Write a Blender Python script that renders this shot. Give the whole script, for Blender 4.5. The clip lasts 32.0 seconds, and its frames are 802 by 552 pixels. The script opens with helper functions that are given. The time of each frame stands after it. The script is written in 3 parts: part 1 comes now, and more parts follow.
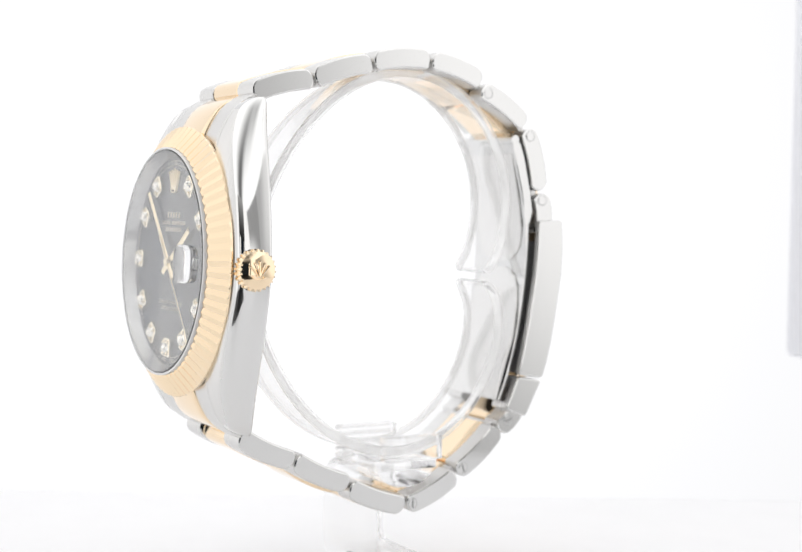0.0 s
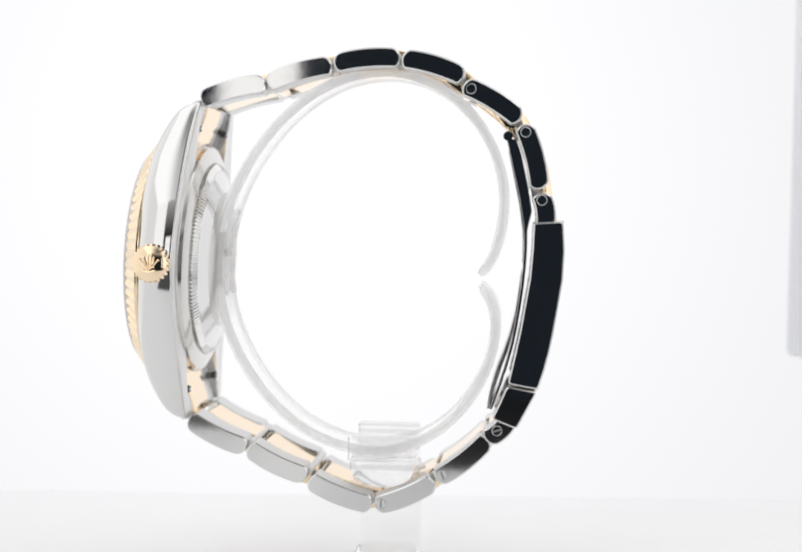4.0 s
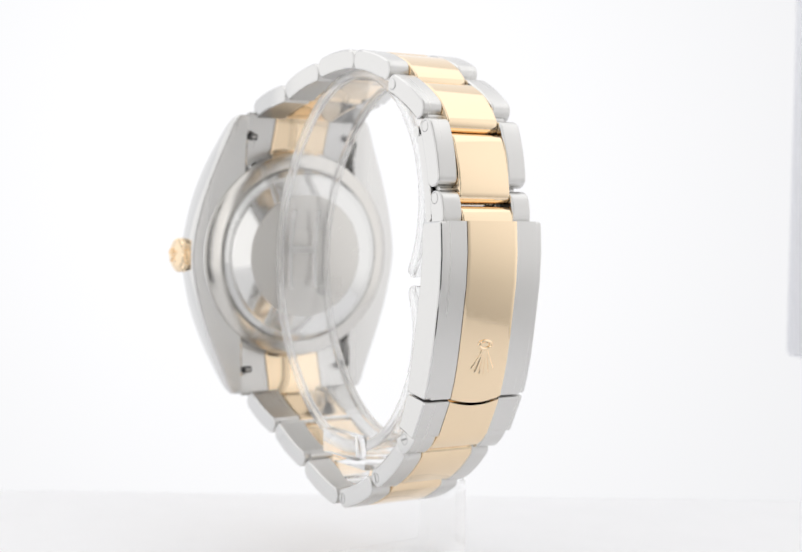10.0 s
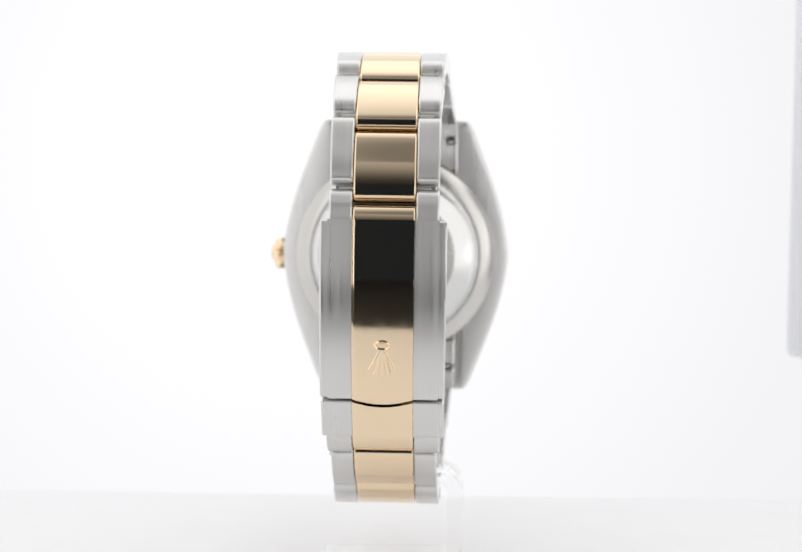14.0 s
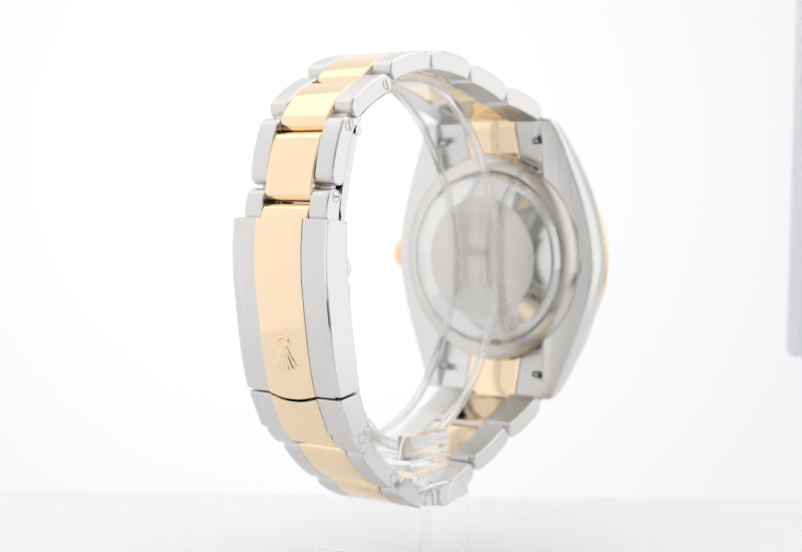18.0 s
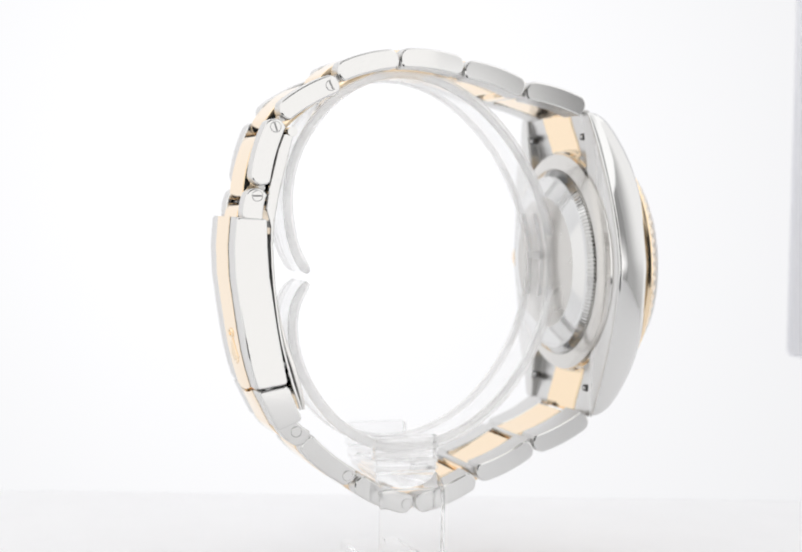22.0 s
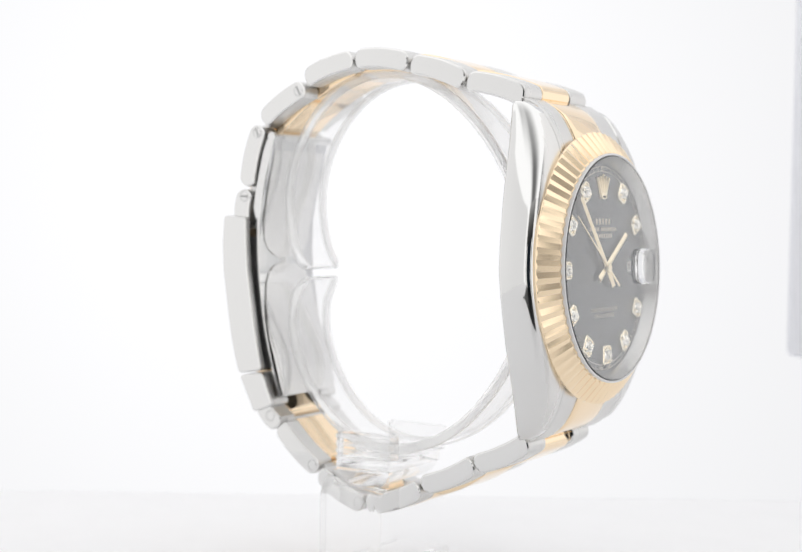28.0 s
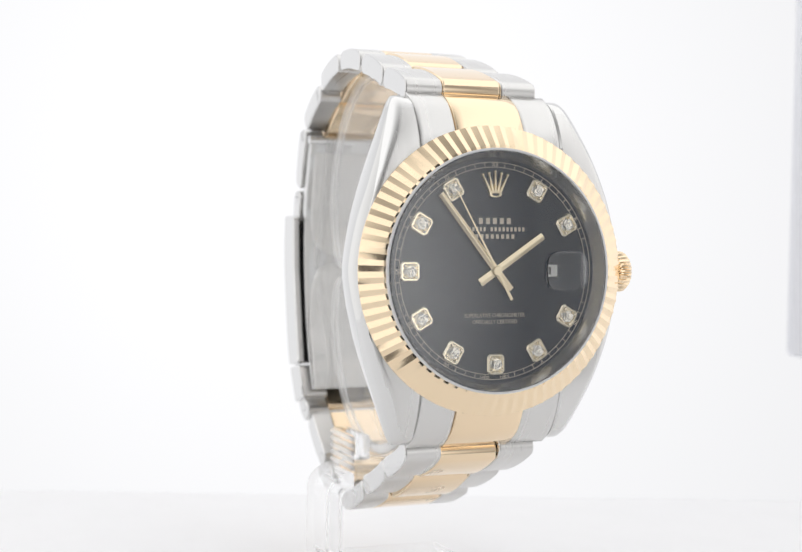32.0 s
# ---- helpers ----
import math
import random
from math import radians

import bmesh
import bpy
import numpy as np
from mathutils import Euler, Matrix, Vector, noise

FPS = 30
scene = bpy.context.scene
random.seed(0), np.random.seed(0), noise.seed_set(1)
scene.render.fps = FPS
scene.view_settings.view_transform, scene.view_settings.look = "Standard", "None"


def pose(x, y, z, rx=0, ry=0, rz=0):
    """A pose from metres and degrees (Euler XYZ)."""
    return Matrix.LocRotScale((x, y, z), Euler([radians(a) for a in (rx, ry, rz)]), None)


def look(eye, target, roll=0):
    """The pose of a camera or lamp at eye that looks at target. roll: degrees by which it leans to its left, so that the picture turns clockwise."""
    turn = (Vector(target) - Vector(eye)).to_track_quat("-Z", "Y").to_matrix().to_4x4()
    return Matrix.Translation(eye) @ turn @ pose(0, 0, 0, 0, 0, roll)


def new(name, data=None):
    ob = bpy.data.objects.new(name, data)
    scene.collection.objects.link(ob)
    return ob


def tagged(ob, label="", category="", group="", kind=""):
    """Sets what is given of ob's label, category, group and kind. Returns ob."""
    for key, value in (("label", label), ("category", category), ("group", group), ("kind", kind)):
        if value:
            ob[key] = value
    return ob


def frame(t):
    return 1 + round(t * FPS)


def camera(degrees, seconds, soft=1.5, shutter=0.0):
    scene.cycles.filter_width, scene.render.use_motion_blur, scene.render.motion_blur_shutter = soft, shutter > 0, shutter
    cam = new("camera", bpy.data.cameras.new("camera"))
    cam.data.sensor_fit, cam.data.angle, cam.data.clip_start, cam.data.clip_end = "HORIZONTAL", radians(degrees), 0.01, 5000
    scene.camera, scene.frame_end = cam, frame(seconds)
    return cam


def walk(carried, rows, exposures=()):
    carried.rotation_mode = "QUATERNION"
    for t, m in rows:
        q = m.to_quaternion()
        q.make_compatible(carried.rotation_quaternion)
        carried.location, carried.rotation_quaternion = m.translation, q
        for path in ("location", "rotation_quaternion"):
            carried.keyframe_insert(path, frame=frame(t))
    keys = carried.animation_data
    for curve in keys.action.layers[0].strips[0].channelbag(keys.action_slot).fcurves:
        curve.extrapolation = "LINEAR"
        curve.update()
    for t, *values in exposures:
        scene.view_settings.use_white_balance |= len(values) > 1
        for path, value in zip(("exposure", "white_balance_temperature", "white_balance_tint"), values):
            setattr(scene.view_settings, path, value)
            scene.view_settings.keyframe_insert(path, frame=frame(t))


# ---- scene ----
MM = 0.001
FLOOR = -20.0          # floor height in the turntable's millimetres

# camera: stands still before the light box
cam = camera(31.1, 32.0, soft=1.5)
EYE = Vector((0.0, -0.235, (39.9 - FLOOR) * MM))
AIM = EYE + Vector((0.00716, 0.99873, -0.04982))
cam.data.dof.use_dof, cam.data.dof.focus_distance, cam.data.dof.aperture_fstop = True, 0.204, 28.0
walk(cam, [(0.0, look(EYE, AIM, 0.84)), (32.0, look(EYE, AIM, 0.84))], [(0.0, 0.13), (1.5, 0.07), (4.0, 0.02), (32.0, 0.02)])

# world: the dim room round the light box
world = bpy.data.worlds.new("room")
world.use_nodes = True
world.node_tree.nodes["Background"].inputs[0].default_value = (0.013, 0.017, 0.023, 1)
world.node_tree.nodes["Background"].inputs[1].default_value = 1.0
scene.world = world


# ---- materials ----
def material(name, base, rough, metal=0.0, **more):
    m = bpy.data.materials.new(name)
    m.use_nodes = True
    b = m.node_tree.nodes["Principled BSDF"]
    b.inputs["Base Color"].default_value = (*base, 1)
    b.inputs["Roughness"].default_value = rough
    b.inputs["Metallic"].default_value = metal
    for key, value in more.items():
        b.inputs[key.replace("_", " ")].default_value = value
    return m


def grain(m, scale, stretch, bump, rough_lo, rough_hi, detail=4.0, smudge=0.0):
    """Fine brushed grain and faint smudges on a material, in object space."""
    nt = m.node_tree
    n, l, b = nt.nodes, nt.links, nt.nodes["Principled BSDF"]
    tc, mp = n.new("ShaderNodeTexCoord"), n.new("ShaderNodeMapping")
    mp.inputs["Scale"].default_value = stretch
    tx = n.new("ShaderNodeTexNoise")
    tx.inputs["Scale"].default_value, tx.inputs["Detail"].default_value = scale, detail
    l.new(tc.outputs["Object"], mp.inputs["Vector"])
    l.new(mp.outputs["Vector"], tx.inputs["Vector"])
    big = n.new("ShaderNodeTexNoise")
    big.inputs["Scale"].default_value = 160.0
    l.new(tc.outputs["Object"], big.inputs["Vector"])
    mix = n.new("ShaderNodeMath")
    mix.operation = "MULTIPLY_ADD"
    mix.inputs[1].default_value = smudge
    l.new(big.outputs["Fac"], mix.inputs[0])
    l.new(tx.outputs["Fac"], mix.inputs[2])
    rr = n.new("ShaderNodeMapRange")
    rr.inputs["From Min"].default_value, rr.inputs["From Max"].default_value = 0.3, 0.7 + smudge
    rr.inputs["To Min"].default_value, rr.inputs["To Max"].default_value = rough_lo, rough_hi
    l.new(mix.outputs[0], rr.inputs["Value"])
    l.new(rr.outputs["Result"], b.inputs["Roughness"])
    if bump:
        bp = n.new("ShaderNodeBump")
        bp.inputs["Strength"].default_value, bp.inputs["Distance"].default_value = bump, 0.00005
        l.new(tx.outputs["Fac"], bp.inputs["Height"])
        l.new(bp.outputs["Normal"], b.inputs["Normal"])
    return m


def along(m, amount):
    """Brushing that runs along the bracelet: the gloss spreads sideways."""
    nt = m.node_tree
    axis, turn = nt.nodes.new("ShaderNodeCombineXYZ"), nt.nodes.new("ShaderNodeVectorTransform")
    axis.inputs[0].default_value = 1.0
    turn.vector_type, turn.convert_from, turn.convert_to = "VECTOR", "OBJECT", "WORLD"
    nt.links.new(axis.outputs[0], turn.inputs[0])
    b = nt.nodes["Principled BSDF"]
    nt.links.new(turn.outputs[0], b.inputs["Tangent"])
    b.inputs["Anisotropic"].default_value = amount
    return m


STEEL = grain(material("polished_steel", (0.74, 0.74, 0.735), 0.06, 1.0), 900, (1, 1, 1), 0.0, 0.03, 0.10, smudge=0.4)
BRUSHED = grain(material("brushed_steel", (0.73, 0.725, 0.715), 0.3, 1.0), 1400, (1, 0.02, 0.02), 0.15, 0.25, 0.38)
GOLD = grain(material("polished_gold", (0.95, 0.765, 0.545), 0.06, 1.0), 900, (1, 1, 1), 0.0, 0.03, 0.10, smudge=0.4)
FLUTED = grain(material("fluted_gold", (0.955, 0.775, 0.55), 0.2, 1.0), 900, (1, 1, 1), 0.0, 0.09, 0.17, smudge=0.4)
LINKSTEEL = along(grain(material("brushed_link_steel", (0.73, 0.725, 0.715), 0.3, 1.0), 1400, (1, 0.02, 0.02), 0.2, 0.26, 0.36), 0.7)


def turned(m):
    """Brushing that runs round the watch's own axis."""
    axis = m.node_tree.nodes.new("ShaderNodeTangent")
    axis.direction_type, axis.axis = "RADIAL", "Y"
    m.node_tree.links.new(axis.outputs[0], m.node_tree.nodes["Principled BSDF"].inputs["Tangent"])
    return m


TURNED = turned(grain(material("turned_steel", (0.66, 0.645, 0.62), 0.3, 1.0, Anisotropic=0.7, Anisotropic_Rotation=0.25), 90, (1, 1, 1), 0.0, 0.27, 0.31))
BACKRING = turned(grain(material("fine_turned_steel", (0.68, 0.665, 0.64), 0.16, 1.0, Anisotropic=0.5, Anisotropic_Rotation=0.25), 90, (1, 1, 1), 0.0, 0.13, 0.19))
SATIN = grain(material("satin_steel", (0.80, 0.795, 0.785), 0.3, 1.0), 2000, (1, 1, 0.03), 0.0, 0.15, 0.26)
# dark colour that stands for shade within the spring bar slots
DARKSTEEL = material("shadowed_steel", (0.10, 0.10, 0.10), 0.4, 0.6)
# steel darkened in its colour for the shade inside recesses
SHADESTEEL = material("shade_darkened_steel", (0.36, 0.36, 0.36), 0.35, 0.9)
FLANGE = material("polished_flange", (0.5, 0.5, 0.5), 0.16, 1.0)
GASKET = material("pale_gasket", (0.75, 0.75, 0.76), 0.35)
WHITEGOLD = material("yellow_gold_hands", (0.95, 0.82, 0.58), 0.28, 1.0)
DIAL = material("black_dial", (0.009, 0.018, 0.034), 0.25, 0.0)
MARKER = material("pale_champagne_gold", (0.95, 0.87, 0.69), 0.14, 1.0)
PRINT = material("pale_gold_print", (0.80, 0.72, 0.60), 0.4)
STONE = material("clear_stone", (0.98, 0.95, 0.88), 0.05, 0.85, IOR=1.8)
DATE = material("date_disc", (0.82, 0.82, 0.80), 0.5)
INK = material("date_ink", (0.02, 0.02, 0.02), 0.5)
CRYSTAL = material("sapphire", (1, 1, 1), 0.0, 0.0, Transmission_Weight=1.0, IOR=1.6)
LENS = material("magnifier_glass", (1, 1, 1), 0.0, 0.0, Transmission_Weight=1.0, IOR=1.3)

ACRYLIC = grain(material("clear_acrylic", (1.0, 1.0, 1.0), 0.03, 0.0, Transmission_Weight=0.9, IOR=1.1, Coat_Weight=1.0, Coat_IOR=1.4, Coat_Roughness=0.1), 60, (1, 1, 1), 0.0, 0.03, 0.09)
MILKY = material("frosted_acrylic_edge", (1.0, 1.0, 1.0), 0.2, 0.0, Transmission_Weight=0.88, IOR=1.05, Coat_Weight=1.0, Coat_IOR=2.1, Coat_Roughness=0.3)
CLEAR = material("clear_cast_acrylic", (1.0, 1.0, 1.0), 0.06, 0.0, Transmission_Weight=0.95, IOR=1.12, Coat_Weight=0.6, Coat_Roughness=0.05)
ETCHED = material("etched_acrylic", (1.0, 1.0, 1.0), 0.4, 0.0, Transmission_Weight=0.75, IOR=1.1)
# small emission added to lift the floor's brightness
FLOORW = grain(material("faint_glow_white_floor", (0.86, 0.86, 0.87), 0.35, Emission_Color=(0.98, 0.99, 1.0, 1), Emission_Strength=0.03), 120, (1, 1, 1), 0.0, 0.30, 0.45)
BLACK = material("black_plastic", (0.012, 0.012, 0.013), 0.5)


def glow(name, colour, strength):
    m = bpy.data.materials.new(name)
    m.use_nodes = True
    nt = m.node_tree
    nt.nodes.remove(nt.nodes["Principled BSDF"])
    e = nt.nodes.new("ShaderNodeEmission")
    e.inputs[0].default_value, e.inputs[1].default_value = (*colour, 1), strength
    nt.links.new(e.outputs[0], nt.nodes["Material Output"].inputs[0])
    return m


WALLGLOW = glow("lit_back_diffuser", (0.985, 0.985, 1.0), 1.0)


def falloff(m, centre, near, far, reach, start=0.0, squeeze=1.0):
    """Paints a gradient into a panel's emission: near at centre, far at reach."""
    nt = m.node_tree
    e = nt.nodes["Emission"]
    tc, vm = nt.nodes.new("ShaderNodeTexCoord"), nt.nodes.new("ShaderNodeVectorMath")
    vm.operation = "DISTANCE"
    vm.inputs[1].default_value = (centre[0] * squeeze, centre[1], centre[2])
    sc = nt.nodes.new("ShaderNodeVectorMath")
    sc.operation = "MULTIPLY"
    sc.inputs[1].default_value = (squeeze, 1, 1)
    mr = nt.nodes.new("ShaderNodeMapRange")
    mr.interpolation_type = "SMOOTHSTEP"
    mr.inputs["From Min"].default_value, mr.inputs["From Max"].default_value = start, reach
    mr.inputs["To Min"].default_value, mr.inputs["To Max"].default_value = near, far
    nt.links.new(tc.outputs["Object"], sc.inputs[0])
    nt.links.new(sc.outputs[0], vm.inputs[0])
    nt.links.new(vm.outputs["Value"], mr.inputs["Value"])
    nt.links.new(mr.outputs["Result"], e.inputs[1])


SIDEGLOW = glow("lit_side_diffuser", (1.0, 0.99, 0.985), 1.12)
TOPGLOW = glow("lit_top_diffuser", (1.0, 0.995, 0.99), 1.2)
FRONTGLOW = glow("added_front_glow", (1.0, 0.985, 0.97), 1.2)
# brightness gradients painted by hand for the backdrop and the metal's reflections
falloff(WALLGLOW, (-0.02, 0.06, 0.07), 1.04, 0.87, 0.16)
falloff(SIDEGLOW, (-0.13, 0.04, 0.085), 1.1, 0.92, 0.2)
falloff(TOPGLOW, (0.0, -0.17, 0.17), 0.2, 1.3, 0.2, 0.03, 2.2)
FLAPGLOW = glow("graded_front_glow", (1.0, 0.985, 0.97), 0.2)
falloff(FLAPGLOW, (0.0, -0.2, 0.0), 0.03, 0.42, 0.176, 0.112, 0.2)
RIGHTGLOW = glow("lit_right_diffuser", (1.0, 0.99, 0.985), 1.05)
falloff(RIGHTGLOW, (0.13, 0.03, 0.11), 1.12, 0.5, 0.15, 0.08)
CORNERGLOW = glow("added_corner_glow", (1.0, 0.99, 0.985), 1.0)
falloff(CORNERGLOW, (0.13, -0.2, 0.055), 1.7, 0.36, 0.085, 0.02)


# ---- mesh tools (millimetres in, metres out) ----
def part(name, bm, mat, parent=None, label="", angle=32, base=None):
    """Links a bmesh (in millimetres) as one mesh object under a thing or part."""
    bmesh.ops.recalc_face_normals(bm, faces=bm.faces)
    if base is not None:
        bmesh.ops.transform(bm, matrix=base, verts=bm.verts)
    bmesh.ops.transform(bm, matrix=Matrix.Scale(MM, 4), verts=bm.verts)
    me = bpy.data.meshes.new(name)
    bm.to_mesh(me)
    bm.free()
    me.materials.append(mat)
    me.polygons.foreach_set("use_smooth", [True] * len(me.polygons))
    me.set_sharp_from_angle(angle=radians(angle))
    ob = new(name, me)
    if parent is not None:
        ob.parent = parent
    if label:
        tagged(ob, label)
    return ob


def skin(bm, rings, closed=True, caps=True):
    """Faces between successive rings of points."""
    loops = [[bm.verts.new(p) for p in r] for r in rings]
    n = len(loops[0])
    for a, b in zip(loops, loops[1:]):
        for i in range(n if closed else n - 1):
            j = (i + 1) % n
            bm.faces.new((a[i], a[j], b[j], b[i]))
    if caps:
        bm.faces.new(loops[0])
        bm.faces.new(loops[-1])
    return bm


def box(bm, x0, x1, y0, y1, z0, z1, bevel=0.0):
    r = bmesh.ops.create_cube(bm, size=1.0)["verts"]
    bmesh.ops.scale(bm, vec=(x1 - x0, y1 - y0, z1 - z0), verts=r)
    bmesh.ops.translate(bm, vec=((x0 + x1) / 2, (y0 + y1) / 2, (z0 + z1) / 2), verts=r)
    if bevel:
        edges = list({e for v in r for e in v.link_edges})
        bmesh.ops.bevel(bm, geom=edges, offset=bevel, segments=2, affect="EDGES", profile=0.5)
    return bm


def lathe(bm, profile, n=128, closed=False):
    """Turns (radius, y) points about the y axis."""
    rings = []
    for k in range(n):
        a = 2 * math.pi * k / n
        rings.append([(r * math.sin(a), y, r * math.cos(a)) for r, y in profile])
    loops = [[bm.verts.new(p) for p in r] for r in rings]
    m = len(profile)
    for k in range(n):
        a, b = loops[k], loops[(k + 1) % n]
        for i in range(m if closed else m - 1):
            j = (i + 1) % m
            bm.faces.new((a[i], a[j], b[j], b[i]))
    bmesh.ops.remove_doubles(bm, verts=bm.verts, dist=1e-5)
    return bm


def strip_profile(a, b, thick, bulge=0.55, centre=(-3.0, 27.0), ends=0.9, inner=0.45, sink=0.14):
    """Outline (y, z) of a rounded link from a to b, arched away from the centre."""
    a, b, c = Vector(a), Vector(b), Vector(centre)
    d = b - a
    length = d.length
    d.normalize()
    n = Vector((-d.y, d.x))
    if n.dot((a + b) / 2 - c) < 0:
        n = -n
    pts, h, r = [], thick / 2, thick / 2 * ends
    for k in range(9):
        s = -length / 2 + r + (length - 2 * r) * k / 8
        pts.append((s, h + bulge * (1 - (2 * s / length) ** 2)))
    for k in range(1, 8):
        t = math.pi / 2 - math.pi * k / 8
        pts.append((length / 2 - r + r * math.cos(t), h * math.sin(t) + bulge * (1 - ((length - 2 * r) / length) ** 2) * (1 - k / 8)))
    for k in range(9):
        s = length / 2 - r - (length - 2 * r) * k / 8
        pts.append((s, -h + inner * (1 - (2 * s / length) ** 2)))
    for k in range(1, 8):
        t = -math.pi / 2 - math.pi * k / 8
        pts.append((-length / 2 + r + r * math.cos(t), h * math.sin(t) + bulge * (1 - ((length - 2 * r) / length) ** 2) * (k / 8)))
    mid = (a + b) / 2
    return [mid + d * s + n * (q - sink) for s, q in pts]


def extrude_x(bm, outline, x0, x1, chamfer=0.25, lean=None, only=0):
    """A slab from x0 to x1 with the (y, z) outline and chamfered rims; lean (a, b, by) narrows it by that much from a to b."""
    area = sum(p.x * q.y - q.x * p.y for p, q in zip(outline, outline[1:] + outline[:1]))

    def narrow(x, p):
        if lean is None:
            return x
        a, b, by = lean
        d = b - a
        t = (p - a).dot(d) / d.length_squared - 0.5
        return x - math.copysign(1.0, x) * by * t if abs(x) > 6.5 else x

    def ring(x, inset):
        out = []
        for i, p in enumerate(outline):
            t = (outline[(i + 1) % len(outline)] - outline[i - 1]).normalized()
            q = Vector((-t.y, t.x)) * (1 if area > 0 else -1)
            p2 = p + q * inset
            out.append((narrow(x, p2), p2.x, p2.y))
        return out
    k = chamfer
    if only:
        x, end = (x1, x0) if only > 0 else (x0, x1)
        return skin(bm, [ring(end, 0)] + [ring(x - only * k * p, k * q) for p, q in ((1.3, 0), (1, 0), (0.35, 0.3), (0, 1))])
    return skin(bm, [ring(x0, k), ring(x0 + k * 0.35, k * 0.3), ring(x0 + k, 0), ring(x0 + k * 1.3, 0), ring(x1 - k * 1.3, 0), ring(x1 - k, 0), ring(x1 - k * 0.35, k * 0.3), ring(x1, k)])


# ---- the light box ----
def plane_box(name, x0, x1, y0, y1, z0, z1, mat, label):
    ob = part(name, box(bmesh.new(), x0, x1, y0, y1, z0, z1), mat)
    return tagged(ob, label, kind="structure")


def light_box():
    f = 0.0
    bm = bmesh.new()
    prof = [(-204, f - 4), (-204, f), (-60, f), (0, f), (66, f), (66, f - 4)]
    skin(bm, [[(x, y, z) for y, z in prof] for x in (-130, 130)])
    tagged(part("floor", bm, FLOORW, angle=50), "smooth white light box floor with faint added glow", kind="structure")
    plane_box("wall_back", -130, 130, 58.3, 63.5, f + 0.05, f + 170, WALLGLOW, "glowing white back diffuser of the light box, dimmer outwards")
    # side walls and ceiling are unseen glowing panels with painted gradients
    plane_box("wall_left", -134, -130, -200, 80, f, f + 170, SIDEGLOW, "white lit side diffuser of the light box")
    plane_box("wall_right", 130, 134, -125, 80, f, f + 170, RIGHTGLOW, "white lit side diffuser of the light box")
    # unseen flap whose graded glow is set for the dial's reflection
    plane_box("wall_right_flap", 130, 134, -200, -125, f, f + 170, CORNERGLOW, "unseen glowing side flap of the light box")
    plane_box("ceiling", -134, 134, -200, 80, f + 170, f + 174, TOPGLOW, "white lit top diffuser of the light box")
    # unseen glowing panels round and above the slot, added for the metal's reflections
    plane_box("wall_front_left", -130, -72, -204, -200, f, f + 170, FRONTGLOW, "unseen glowing front flap beside the camera slot")
    plane_box("front_post", -60, -42, -204, -200, f, f + 112, FRONTGLOW, "slim unseen glowing strip added beside the camera slot")
    plane_box("front_post", 43, 53, -204, -200, f, f + 112, FRONTGLOW, "slim unseen glowing strip added beside the camera slot")
    plane_box("wall_front_right", 65, 130, -204, -200, f, f + 170, FRONTGLOW, "unseen glowing front flap beside the camera slot")
    plane_box("wall_front_top", -72, 65, -204, -200, f + 112, f + 170, FLAPGLOW, "unseen dimly glowing front flap above the camera slot")
    # unseen black sheet added so the metal reflects dark low down
    plane_box("table_mat", -74, 45, -230, -121, f - 0.5, f + 0.8, BLACK, "unseen matt black card added for dark reflections")
    post = part("corner_post", box(bmesh.new(), 80.8, 96, 54.0, 58.2, f + 30, f + 169.9, 1.5), GREYP)
    tagged(post, "pale grey plastic corner post of the light box", kind="structure")


GREYP = material("pale_grey_plastic", (0.80, 0.81, 0.85), 0.6)
light_box()

# ---- the watch ----
watch = new("wristwatch")
watch.location = (0, 0, -FLOOR * MM)
tagged(watch, "two-tone steel and gold wristwatch with black dial on clear stand", "watch")
CASE = Matrix.Translation((0.05, -37.7, 30.8)) @ Matrix.Rotation(radians(-2.2), 4, "X")
BODY = CASE @ Matrix.Translation((0.45, 0, 0))


def lug_front(z):
    """Depth of the case's front face at height z over the dial's centre: it falls away towards the lug tips."""
    return 1.2 + 4.2 * max(0.0, (abs(z) - 14.0) / 10.6) ** 2.2


def side_station(z):
    """Inner x, outer x, front y and back y of the case flank at height z over the dial's centre."""
    z = abs(z)
    outer = 20.6 - 0.0595 * z ** 1.5
    inner = 10.9 if z > 14.6 else max(10.9, math.sqrt(18.2 ** 2 - z * z) - 2)
    return inner, outer, lug_front(z), 6.75 + 1.35 * (z / 24.6) ** 2


def satin_back(ob):
    """Faces that look forwards or backwards are brushed."""
    ob.data.materials.append(BRUSHED)
    for p in ob.data.polygons:
        if abs(p.normal.y) > 0.8:
            p.material_index = 1
    return ob


SHOULDER = [(2.3, 0.3), (1.9, 0.42), (1.55, 0.58), (1.2, 0.8), (0.88, 1.08), (0.6, 1.4), (0.37, 1.75), (0.18, 2.12), (0.06, 2.5), (0.0, 2.9)]
BEVEL = [(0.0, 1.0), (0.03, 0.75), (0.16, 0.5), (0.42, 0.25), (0.75, 0.08), (1.15, 0.0)]


